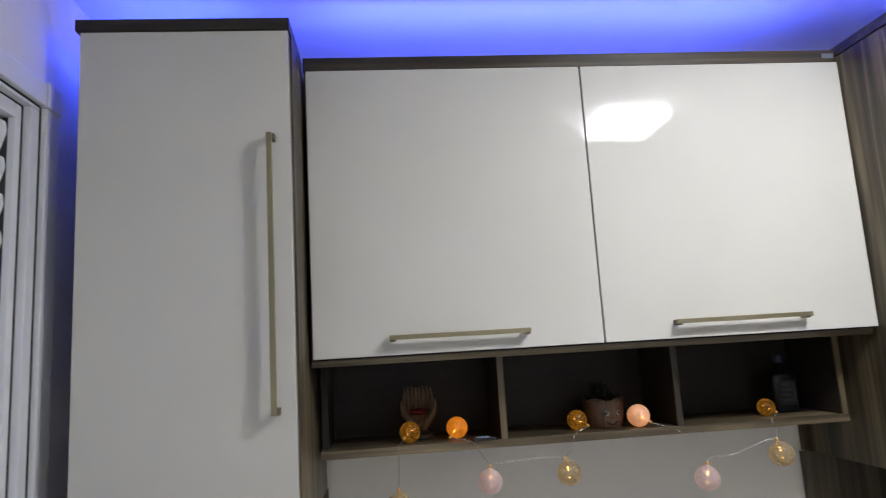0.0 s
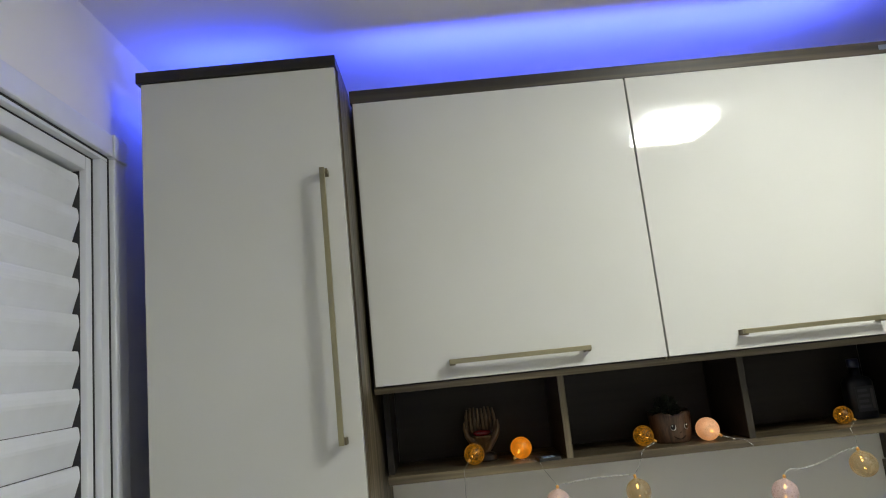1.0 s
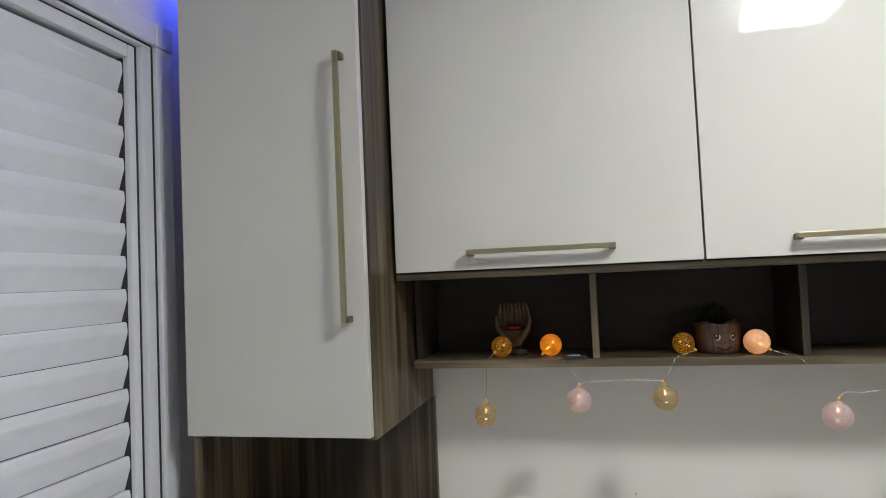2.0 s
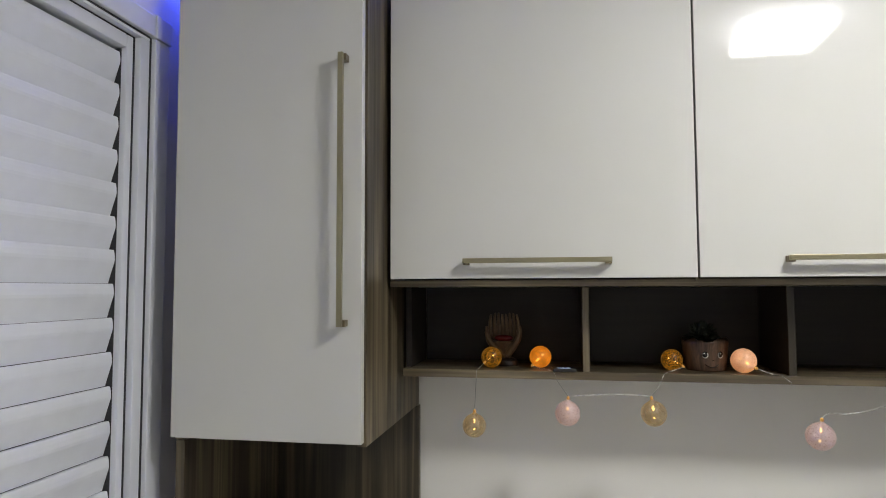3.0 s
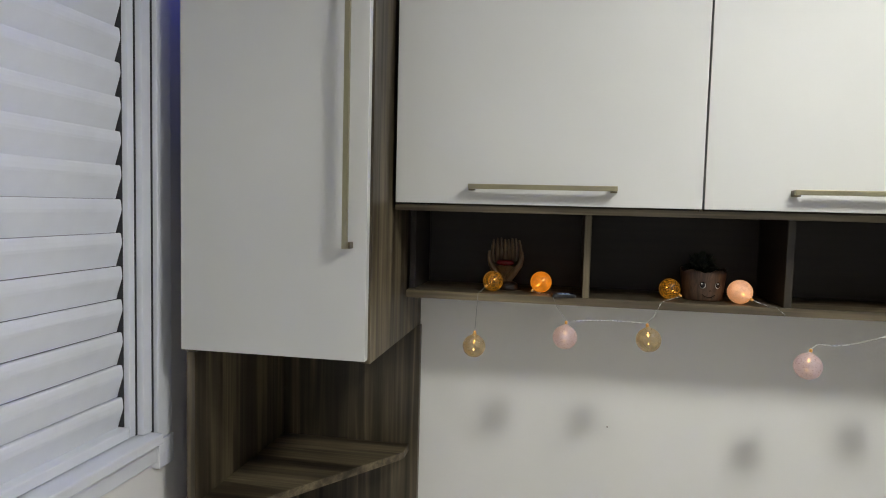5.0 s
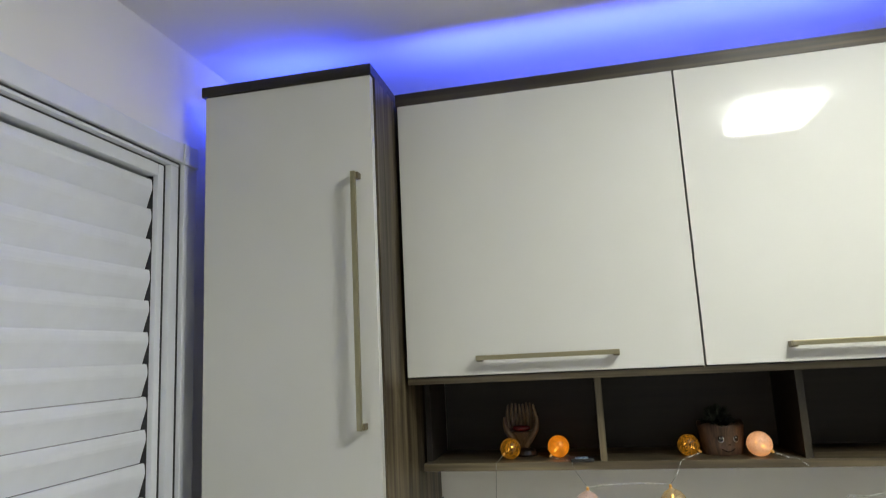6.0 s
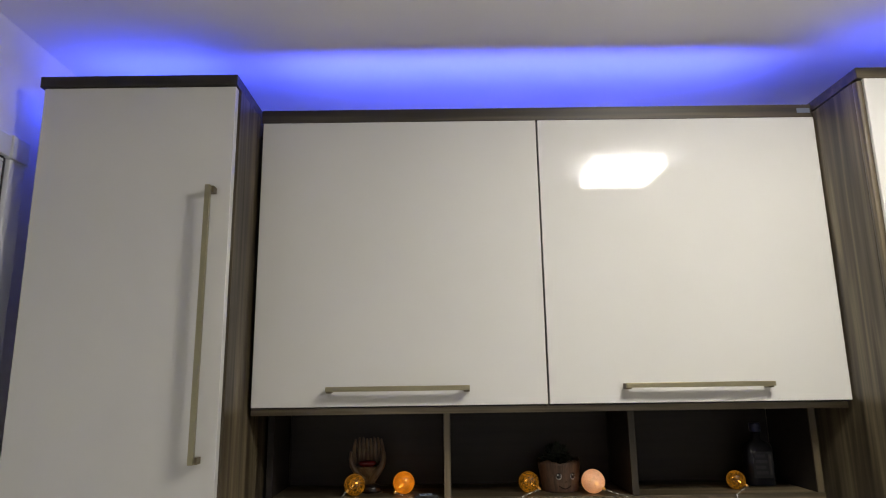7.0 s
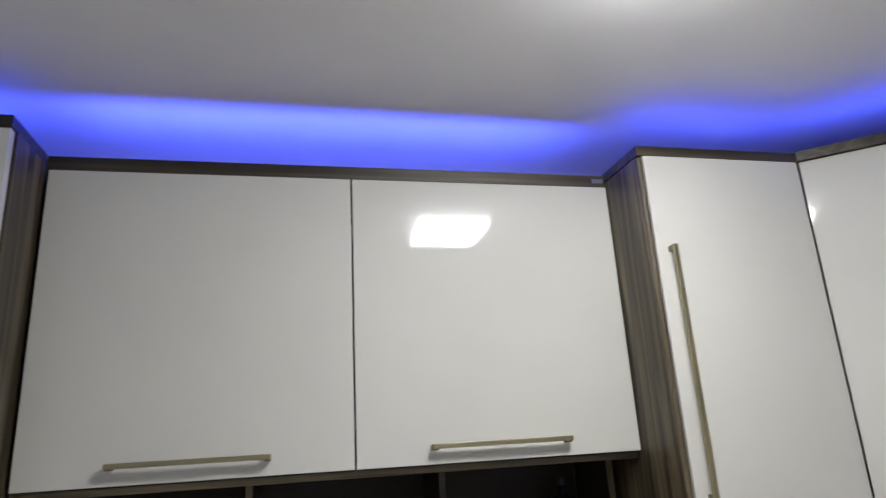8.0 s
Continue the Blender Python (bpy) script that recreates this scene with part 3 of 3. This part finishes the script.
def twisted(points, radius=0.00062, turns=260.0):
    """Two thin strands wound round each other along the points."""
    dense = []
    for a, b in zip(points, points[1:]):
        a, b = Vector(a), Vector(b)
        k = max(2, int((b - a).length / 0.003))
        dense += [a.lerp(b, i / k) for i in range(k)]
    dense.append(Vector(points[-1]))
    bm = bmesh.new()
    for phase in (0.0, math.pi):
        run, pts = 0.0, []
        for i, p in enumerate(dense):
            if i:
                run += (p - dense[i - 1]).length
            a = phase + run * turns
            pts.append(p + Vector((0, math.cos(a), math.sin(a))) * radius * 0.9)
        tube(pts, radius, 5, bm)
    return bm


def arc(a, b, sag, n=8):
    a, b = Vector(a), Vector(b)
    return [a.lerp(b, i / n) + Vector((0, 0, -4 * sag * (i / n) * (1 - i / n))) for i in range(n + 1)]


def build_string_lights():
    s = thing("string_light", "string of gold, orange and pink lit globes on a clear wire", "string light", (0.6, 2.08, NZ0 + 0.0165))
    shelf = NZ0 + 0.0165

    def globe(centre, r, material, neck, label, bulb=BULB):
        """A globe with a short neck pointing along neck and a bulb inside."""
        c, d = Vector(centre), Vector(neck).normalized()
        turn = d.to_track_quat("Z", "Y").to_matrix().to_4x4()
        prof = [(0.0, -r)]
        for k in range(1, 14):
            a = math.radians(-90 + k * 12.2)
            prof.append((r * math.cos(a), r * math.sin(a)))
        prof += [(r * 0.17, r * 1.03), (r * 0.13, r * 1.1), (0.0, r * 1.1)]
        bm = lathe(prof, 26)
        bmesh.ops.transform(bm, matrix=Matrix.Translation(c) @ turn, verts=bm.verts)
        g = part("globe", bm, material, s, label, True)
        cap = lathe([(0.0, r * 0.95), (r * 0.12, r * 0.97), (r * 0.12, r * 1.28), (r * 0.07, r * 1.36), (0.0, r * 1.36)], 10)
        bmesh.ops.transform(cap, matrix=Matrix.Translation(c) @ turn, verts=cap.verts)
        part("cap", cap, CAP_AMBER, g)
        bb = lathe([(0.0, r * 0.20), (r * 0.07, r * 0.26), (r * 0.095, r * 0.38), (r * 0.07, r * 0.50), (r * 0.05, r * 0.60), (0.0, r * 0.62)], 12)
        bmesh.ops.transform(bb, matrix=Matrix.Translation(c) @ turn, verts=bb.verts)
        part("bulb", bb, bulb, g)
        lead = lathe([(0.0, -r * 0.40), (r * 0.08, -r * 0.36), (r * 0.09, -r * 0.28), (0.0, -r * 0.20)], 8)
        bmesh.ops.transform(lead, matrix=Matrix.Translation(c) @ turn, verts=lead.verts)
        part("bulb", lead, bulb, g)
        return c + d * r * 1.34

    # on the shelf
    ra = globe((0.1935, 2.106, shelf + 0.0225), 0.0225, SHELL_GOLD, (-0.35, -0.6, -0.25), "dark gold crackled globe")
    rb = globe((0.299, 2.120, shelf + 0.0235), 0.0235, SHELL_ORANGE, (-0.62, -0.5, -0.62), "glowing orange globe")
    rc = globe((0.5715, 2.115, shelf + 0.022), 0.022, SHELL_GOLD, (0.85, -0.5, -0.5), "dark gold crackled globe")
    rd = globe((0.7065, 2.092, shelf + 0.0248), 0.0248, SHELL_PEACH, (0.5, -0.6, -0.35), "glowing peach globe", BULB)
    re = globe((1.0245, 2.118, shelf + 0.0195), 0.0195, SHELL_GOLD, (0.85, -0.35, -0.5), "dark gold crackled globe")
    # hanging below the shelf edge
    hy = NY - 0.016
    h1 = globe((0.163, hy, 1.2965), 0.0245, SHELL_PALE_GOLD, (0.03, 0, 1), "pale gold glitter globe", BULB_SOFT)
    h2 = globe((0.3545, hy, 1.3275), 0.0252, SHELL_PINK, (0.05, 0, 1), "pale pink globe", BULB_SOFT)
    h3 = globe((0.523, hy, 1.332), 0.0252, SHELL_PALE_GOLD, (-0.12, 0, 1), "pale gold glitter globe", BULB_SOFT)
    h4 = globe((0.826, hy, 1.2985), 0.026, SHELL_PINK, (0.12, 0, 1), "pale pink globe", BULB_SOFT)
    h5 = globe((1.001, hy, 1.337), 0.0265, SHELL_PALE_GOLD, (-0.2, 0, 1), "pale gold glitter globe", BULB_SOFT)
    ey, ez = NY - 0.0025, shelf + 0.002
    w = lambda pts: part("wire", twisted(pts), WIRE, s)
    thin = lambda pts: part("wire", tube(pts, 0.0006, 5), THREAD, s)
    thin([ra, (0.170, ey + 0.012, ez), (0.167, ey, ez - 0.001), (0.1665, ey - 0.004, ez - 0.02), h1])
    w([rb, (0.318, ey + 0.01, ez), (0.327, ey, ez - 0.002), (0.334, hy + 0.003, ez - 0.018)])
    thin([(0.334, hy + 0.003, ez - 0.018), (0.347, hy, 1.374), h2])
    w(arc(h2 + Vector((0.002, 0, 0.0)), h3, -0.004))
    thin([h3, (0.532, hy, 1.381)])
    w([(0.532, hy, 1.381), (0.546, ey, ez - 0.004), (0.556, ey + 0.012, ez), rc])
    w([rc, (0.59, 2.13, ez), (0.60, 2.19, ez), (0.68, 2.195, ez), (0.735, 2.15, ez), rd])
    w([rd, (0.752, ey + 0.015, ez), (0.766, ey, ez - 0.001), (0.781, hy + 0.006, ez - 0.014), (0.783, ey + 0.001, ez - 0.0185)])
    w([h4, (0.842, hy, 1.3435), (0.87, hy, 1.3415), (0.90, hy, 1.346), (0.935, hy, 1.357), (0.965, hy, 1.3675), h5])
    thin([h5, (0.998, hy + 0.003, 1.386)])
    w([(0.998, hy + 0.003, 1.386), (0.996, ey, ez - 0.002), (1.01, ey + 0.015, ez), re])
    return s


build_string_lights()


# ---------------------------------------------------------------- things on the shelf
SHELF = NZ0 + 0.0165


def carved_wood():
    """Streaked brown carving, near black below the top of its foot."""
    m, nt, b = mat("carved_wood", rough=0.35)
    n = noise_tex(nt, mapping(nt, (1, 1, 0.25)), 120.0, 4.0)
    col = ramp(nt, n, [(0.3, (0.05, 0.030, 0.014)), (0.7, (0.18, 0.112, 0.052))])
    sep = nt.nodes.new("ShaderNodeSeparateXYZ")
    tc = nt.nodes.new("ShaderNodeTexCoord")
    nt.links.new(tc.outputs["Object"], sep.inputs[0])
    rng = nt.nodes.new("ShaderNodeMapRange")
    rng.inputs["From Min"].default_value, rng.inputs["From Max"].default_value = SHELF + 0.017, SHELF + 0.020
    nt.links.new(sep.outputs["Z"], rng.inputs["Value"])
    nt.links.new(mixed(nt, (0.010, 0.006, 0.005, 1), col, rng.outputs[0]), b.inputs["Base Color"])
    bump(nt, b, n, 0.3, 0.001)
    return m


def build_sculpture():
    """A cupped carving: a waist on a round foot, two flaring side limbs and a row of upright prongs."""
    bm = lathe([(0.0, 0.0), (0.025, 0.0), (0.027, 0.004), (0.026, 0.011), (0.021, 0.016), (0.013, 0.019), (0.0115, 0.026), (0.0135, 0.036), (0.020, 0.046), (0.026, 0.053), (0.024, 0.056), (0.0, 0.050)], 20)
    for v in bm.verts:
        v.co.y *= 0.8
        v.co.x += 0.006 * max(0.0, 1 - v.co.z / 0.05)
    for k in range(8):
        u = k / 7 * 2 - 1
        x, y = 0.0315 * u, 0.010 + 0.010 * math.sqrt(max(0.0, 1 - u * u))
        top = 0.110 + 0.007 * math.cos(2.4 * (abs(u) - 0.55))
        tube([(x * 0.80, y * 0.6, 0.046), (x * 0.98, y + 0.002, 0.064), (x * 1.04, y + 0.001, 0.082), (x * 1.0, y - 0.002, 0.098), (x * 0.92, y - 0.006, top)],
             [0.0058, 0.0050, 0.0044, 0.0038, 0.0022], 8, bm)
    for sgn in (-1, 1):
        tube([(sgn * 0.008, -0.006, 0.024), (sgn * 0.021, -0.011, 0.042), (sgn * 0.033, -0.013, 0.058), (sgn * 0.037, -0.012, 0.074), (sgn * 0.037, -0.010, 0.088)],
             [0.0085, 0.0085, 0.0065, 0.0050, 0.0028], 8, bm)
    bmesh.ops.translate(bm, verts=bm.verts, vec=(0.217, 2.15, SHELF))
    ob = single("wooden_sculpture", bm, carved_wood(), "small carved brown wooden cupped sculpture", "sculpture", smooth=True)
    fuse = ob.modifiers.new("fuse", "REMESH")
    fuse.mode, fuse.voxel_size, fuse.use_smooth_shade = "VOXEL", 0.0009, True
    cup = lathe([(0.0, 0.0), (0.016, 0.0015), (0.021, 0.007), (0.018, 0.012), (0.0, 0.0145)], 20, (0.217, 2.144, SHELF + 0.0545))
    for v in cup.verts:
        v.co.y = 2.144 + (v.co.y - 2.144) * 0.6
    single("ornament", cup, mat("red_glass", (0.13, 0.005, 0.008), 0.06)[0], "small dark red glossy ornament resting in the sculpture", "ornament", smooth=True)


build_sculpture()


def build_planter():
    c = thing("planter", "small brown bark-textured pot with jagged rim and dark plant", "plant pot", (0.643, 2.14, SHELF))
    n = 48
    bm = bmesh.new()
    rings = []
    rows = [(0.0375, 0.0, 0), (0.040, 0.003, 0), (0.0425, 0.02, 0), (0.0445, 0.04, 0), (0.046, 0.056, 0), (0.0465, 0.062, 1), (0.043, 0.062, 1), (0.041, 0.048, 0), (0.040, 0.046, 0)]
    for r, z, rim in rows:
        ring = []
        for i in range(n):
            a = 2 * math.pi * i / n
            jag = (0.0035 * math.sin(5 * a + 0.4) + 0.003 * abs(math.sin(9 * a))) if rim else 0.0
            rr = r + (0.0007 * math.sin(16 * a + z * 60) if not rim else 0.0)
            ring.append(bm.verts.new((rr * math.cos(a), rr * math.sin(a), z + jag)))
        rings.append(ring)
    for lo, hi in zip(rings, rings[1:]):
        for i in range(n):
            j = (i + 1) % n
            bm.faces.new((lo[i], lo[j], hi[j], hi[i]))
    bm.faces.new(list(reversed(rings[0])))
    bmesh.ops.translate(bm, verts=bm.verts, vec=(0.643, 2.14, SHELF))
    m, nt, b = mat("bark_brown_glaze", rough=0.5)
    nz = noise_tex(nt, mapping(nt, (1, 1, 0.2)), 130.0, 4.0, 0.6, 0.6)
    nt.links.new(ramp(nt, nz, [(0.35, (0.042, 0.022, 0.013)), (0.65, (0.12, 0.066, 0.038))]), b.inputs["Base Color"])
    bump(nt, b, nz, 0.4, 0.0012)
    part("pot", bm, m, c, "brown bark-textured pot", True)
    soil = lathe([(0.0, 0.0495), (0.04, 0.0465), (0.0395, 0.045), (0.0, 0.045)], 24, (0.643, 2.14, SHELF))
    part("soil", soil, plaster("dark_soil", (0.03, 0.02, 0.015)), c)
    leaf_m, nt, b = mat("dark_green_leaf", rough=0.85)
    nz = noise_tex(nt, mapping(nt, (1, 1, 1)), 160.0, 2.0)
    nt.links.new(ramp(nt, nz, [(0.3, (0.007, 0.010, 0.006)), (0.7, (0.018, 0.025, 0.012))]), b.inputs["Base Color"])
    bm = bmesh.new()
    rnd = random.Random(4)
    for k in range(420):
        a, e = rnd.uniform(0, 2 * math.pi), rnd.uniform(-0.5, 1.5)
        d = Vector((math.cos(a) * math.cos(e), math.sin(a) * math.cos(e), math.sin(e)))
        o = Vector((0.638, 2.14, SHELF + 0.066)) + d * rnd.uniform(0.004, 0.026)
        L = rnd.uniform(0.009, 0.017)
        side = d.cross(Vector((0, 0, 1)) + Vector((0.01, 0, 0))).normalized() * L * 0.24
        up = side.cross(d).normalized() * 0.0022
        p0, p1, p2, p3 = o, o + d * L * 0.5 + side, o + d * L, o + d * L * 0.5 - side
        mid = o + d * L * 0.5 + up
        v = [bm.verts.new(p) for p in (p0, p1, p2, p3, mid, o + d * L * 0.5 - up)]
        for q in ((0, 1, 4), (1, 2, 4), (2, 3, 4), (3, 0, 4), (1, 0, 5), (2, 1, 5), (3, 2, 5), (0, 3, 5)):
            bm.faces.new([v[i] for i in q])
    part("foliage", bm, leaf_m, c, "dark green succulent leaves")
    # painted face on the front of the pot
    white, black = mat("glaze_white", (0.75, 0.74, 0.70), 0.25)[0], mat("glaze_black", (0.012, 0.010, 0.010), 0.2)[0]

    def on_pot(a, z, out=0.0):
        rr = 0.0405 + (z - 0.004) * 0.105 + out
        return Vector((0.6435 + rr * math.sin(a), 2.14 - rr * math.cos(a), SHELF + z))

    def spot(a, z, rx, rz, material, out, name, parent, label=""):
        sp = bmesh.new()
        bmesh.ops.create_icosphere(sp, subdivisions=2, radius=1.0)
        m = Matrix.Translation(on_pot(a, z, out)) @ Matrix.Rotation(a, 4, "Z") @ Matrix.Diagonal((rx, 0.0012, rz, 1))
        bmesh.ops.transform(sp, matrix=m, verts=sp.verts)
        return part(name, sp, material, parent, label, True)
    for a in (-0.21, 0.50):
        e = spot(a, 0.0345, 0.0062, 0.0070, white, 0.0006, "painted_eye", c, "painted white oval eye")
        spot(a - 0.01, 0.0356, 0.0054, 0.0063, black, 0.0016, "pupil", e, "black pupil")
        spot(a - 0.04, 0.0380, 0.0013, 0.0015, white, 0.0028, "glint", e, "white glint")
    part("painted_mouth", tube([on_pot(-0.22 + 0.08 * k, 0.0150 - 0.0062 * math.sin(math.pi * k / 8), 0.0008) for k in range(9)], 0.0009, 6), black, c, "dark curved line")
    part("painted_nose", tube([on_pot(0.10 + 0.05 * k, 0.0225 + 0.0012 * math.sin(math.pi * k / 2), 0.0008) for k in range(3)], 0.0007, 6), black, c, "small dark dash")


build_planter()


def build_card_box():
    c = thing("card_case", "small dark card case with a blue and white face", "card", (0.352, 2.085, SHELF))
    turn = Matrix.Translation((0.348, 2.070, SHELF)) @ Matrix.Rotation(radians(8), 4, "Z")
    body = box(-0.024, 0.024, -0.017, 0.017, 0.0, 0.006, 0.001)
    bmesh.ops.transform(body, matrix=turn, verts=body.verts)
    part("case", body, mat("black_case", (0.008, 0.008, 0.010), 0.45)[0], c)
    face = box(-0.013, 0.013, -0.011, 0.009, 0.0061, 0.0068)
    bmesh.ops.transform(face, matrix=turn, verts=face.verts)
    part("face", face, mat("pale_blue_print", (0.45, 0.58, 0.72), 0.3)[0], c, "pale blue printed face")
    for x0, x1 in ((-0.011, -0.003), (0.001, 0.006)):
        st = box(x0, x1, -0.008, 0.004, 0.0069, 0.0072)
        bmesh.ops.transform(st, matrix=turn, verts=st.verts)
        part("print_bar", st, mat("blue_print", (0.08, 0.14, 0.35), 0.4)[0], c)


build_card_box()


def build_bottle():
    c = thing("bottle", "dark blue glass bottle with a pale label and cap", "bottle", (1.102, 2.17, SHELF))
    out = []
    for k in range(20):
        a = 2 * math.pi * k / 20
        q = (abs(math.cos(a)) ** 4 + abs(math.sin(a)) ** 4) ** -0.25
        out.append((q * math.cos(a), q * math.sin(a)))
    bm = bmesh.new()
    rings = []
    for sx, sy, z in ((0.028, 0.018, 0.0), (0.031, 0.021, 0.003), (0.031, 0.021, 0.082), (0.027, 0.018, 0.091), (0.012, 0.011, 0.098), (0.0095, 0.0095, 0.102), (0.0095, 0.0095, 0.116)):
        rings.append([bm.verts.new((1.102 + sx * x, 2.170 + sy * y, SHELF + z)) for x, y in out])
    for lo, hi in zip(rings, rings[1:]):
        for i in range(20):
            j = (i + 1) % 20
            bm.faces.new((lo[i], lo[j], hi[j], hi[i]))
    bm.faces.new(list(reversed(rings[0])))
    bm.faces.new(rings[-1])
    part("body", bm, mat("dark_blue_glass", (0.006, 0.008, 0.014), 0.35)[0], c, "", True)
    part("cap", lathe([(0.0, 0.1165), (0.012, 0.1165), (0.0125, 0.12), (0.0125, 0.134), (0.011, 0.136), (0.0, 0.136)], 18, (1.102, 2.170, SHELF)), mat("navy_cap", (0.012, 0.016, 0.045), 0.35)[0], c, "navy cap", True)
    lab = part("label", box(1.080, 1.124, 2.1455, 2.1468, SHELF + 0.018, SHELF + 0.074, 0.0004), mat("faded_label", (0.028, 0.03, 0.038), 0.5)[0], c, "faded grey label")
    for i in range(4):
        part("print_bar", box(1.085, 1.111 - 0.004 * (i % 2), 2.1446, 2.1454, SHELF + 0.026 + i * 0.012, SHELF + 0.032 + i * 0.012), mat("label_print", (0.06, 0.063, 0.075), 0.5)[0], lab)
    part("print_bar", box(1.1145, 1.120, 2.1446, 2.1454, SHELF + 0.024, SHELF + 0.068), mat("label_edge", (0.075, 0.075, 0.08), 0.5)[0], lab)


build_bottle()


# ---------------------------------------------------------------- small things on the walls
def build_chain():
    c = thing("blind_chain", "thin beaded pull chain hanging beside the window", "chain", (XL, 1.866, 2.08))
    hook = tube([(XL - 0.002, 1.866, 2.085), (XL + 0.007, 1.866, 2.085), (XL + 0.0075, 1.866, 2.08)], 0.0014, 6)
    part("hook", hook, PLASTIC_WHITE, c)
    bm = bmesh.new()
    z = 2.079
    while z > 1.25:
        bmesh.ops.create_icosphere(bm, subdivisions=1, radius=0.0019, matrix=Matrix.Translation((XL + 0.0055, 1.866 + 0.0012 * math.sin(z * 9), z)))
        z -= 0.0105
    tagged(part("beads", bm, PLASTIC_WHITE, c, "white plastic beads"), kind="stuff")
    part("cord", tube([(XL + 0.0055, 1.866, 2.08), (XL + 0.0055, 1.866, 1.25)], 0.0005, 5), PLASTIC_WHITE, c)


build_chain()
single("nail", tube([(0.466, YB + 0.002, 1.072), (0.466, YB - 0.004, 1.071)], 0.0014, 6), BRONZE_DARK, "tiny dark nail in the white wall", "nail")
single("screw_cap", lathe([(0.0, 0.0), (0.003, 0.0), (0.003, 0.002), (0.0015, 0.003), (0.0, 0.003)], 10, (0.012, BR_Y + 0.014, BR_TOP)), GASKET, "tiny dark screw cap on the cabinet top", "screw cap")
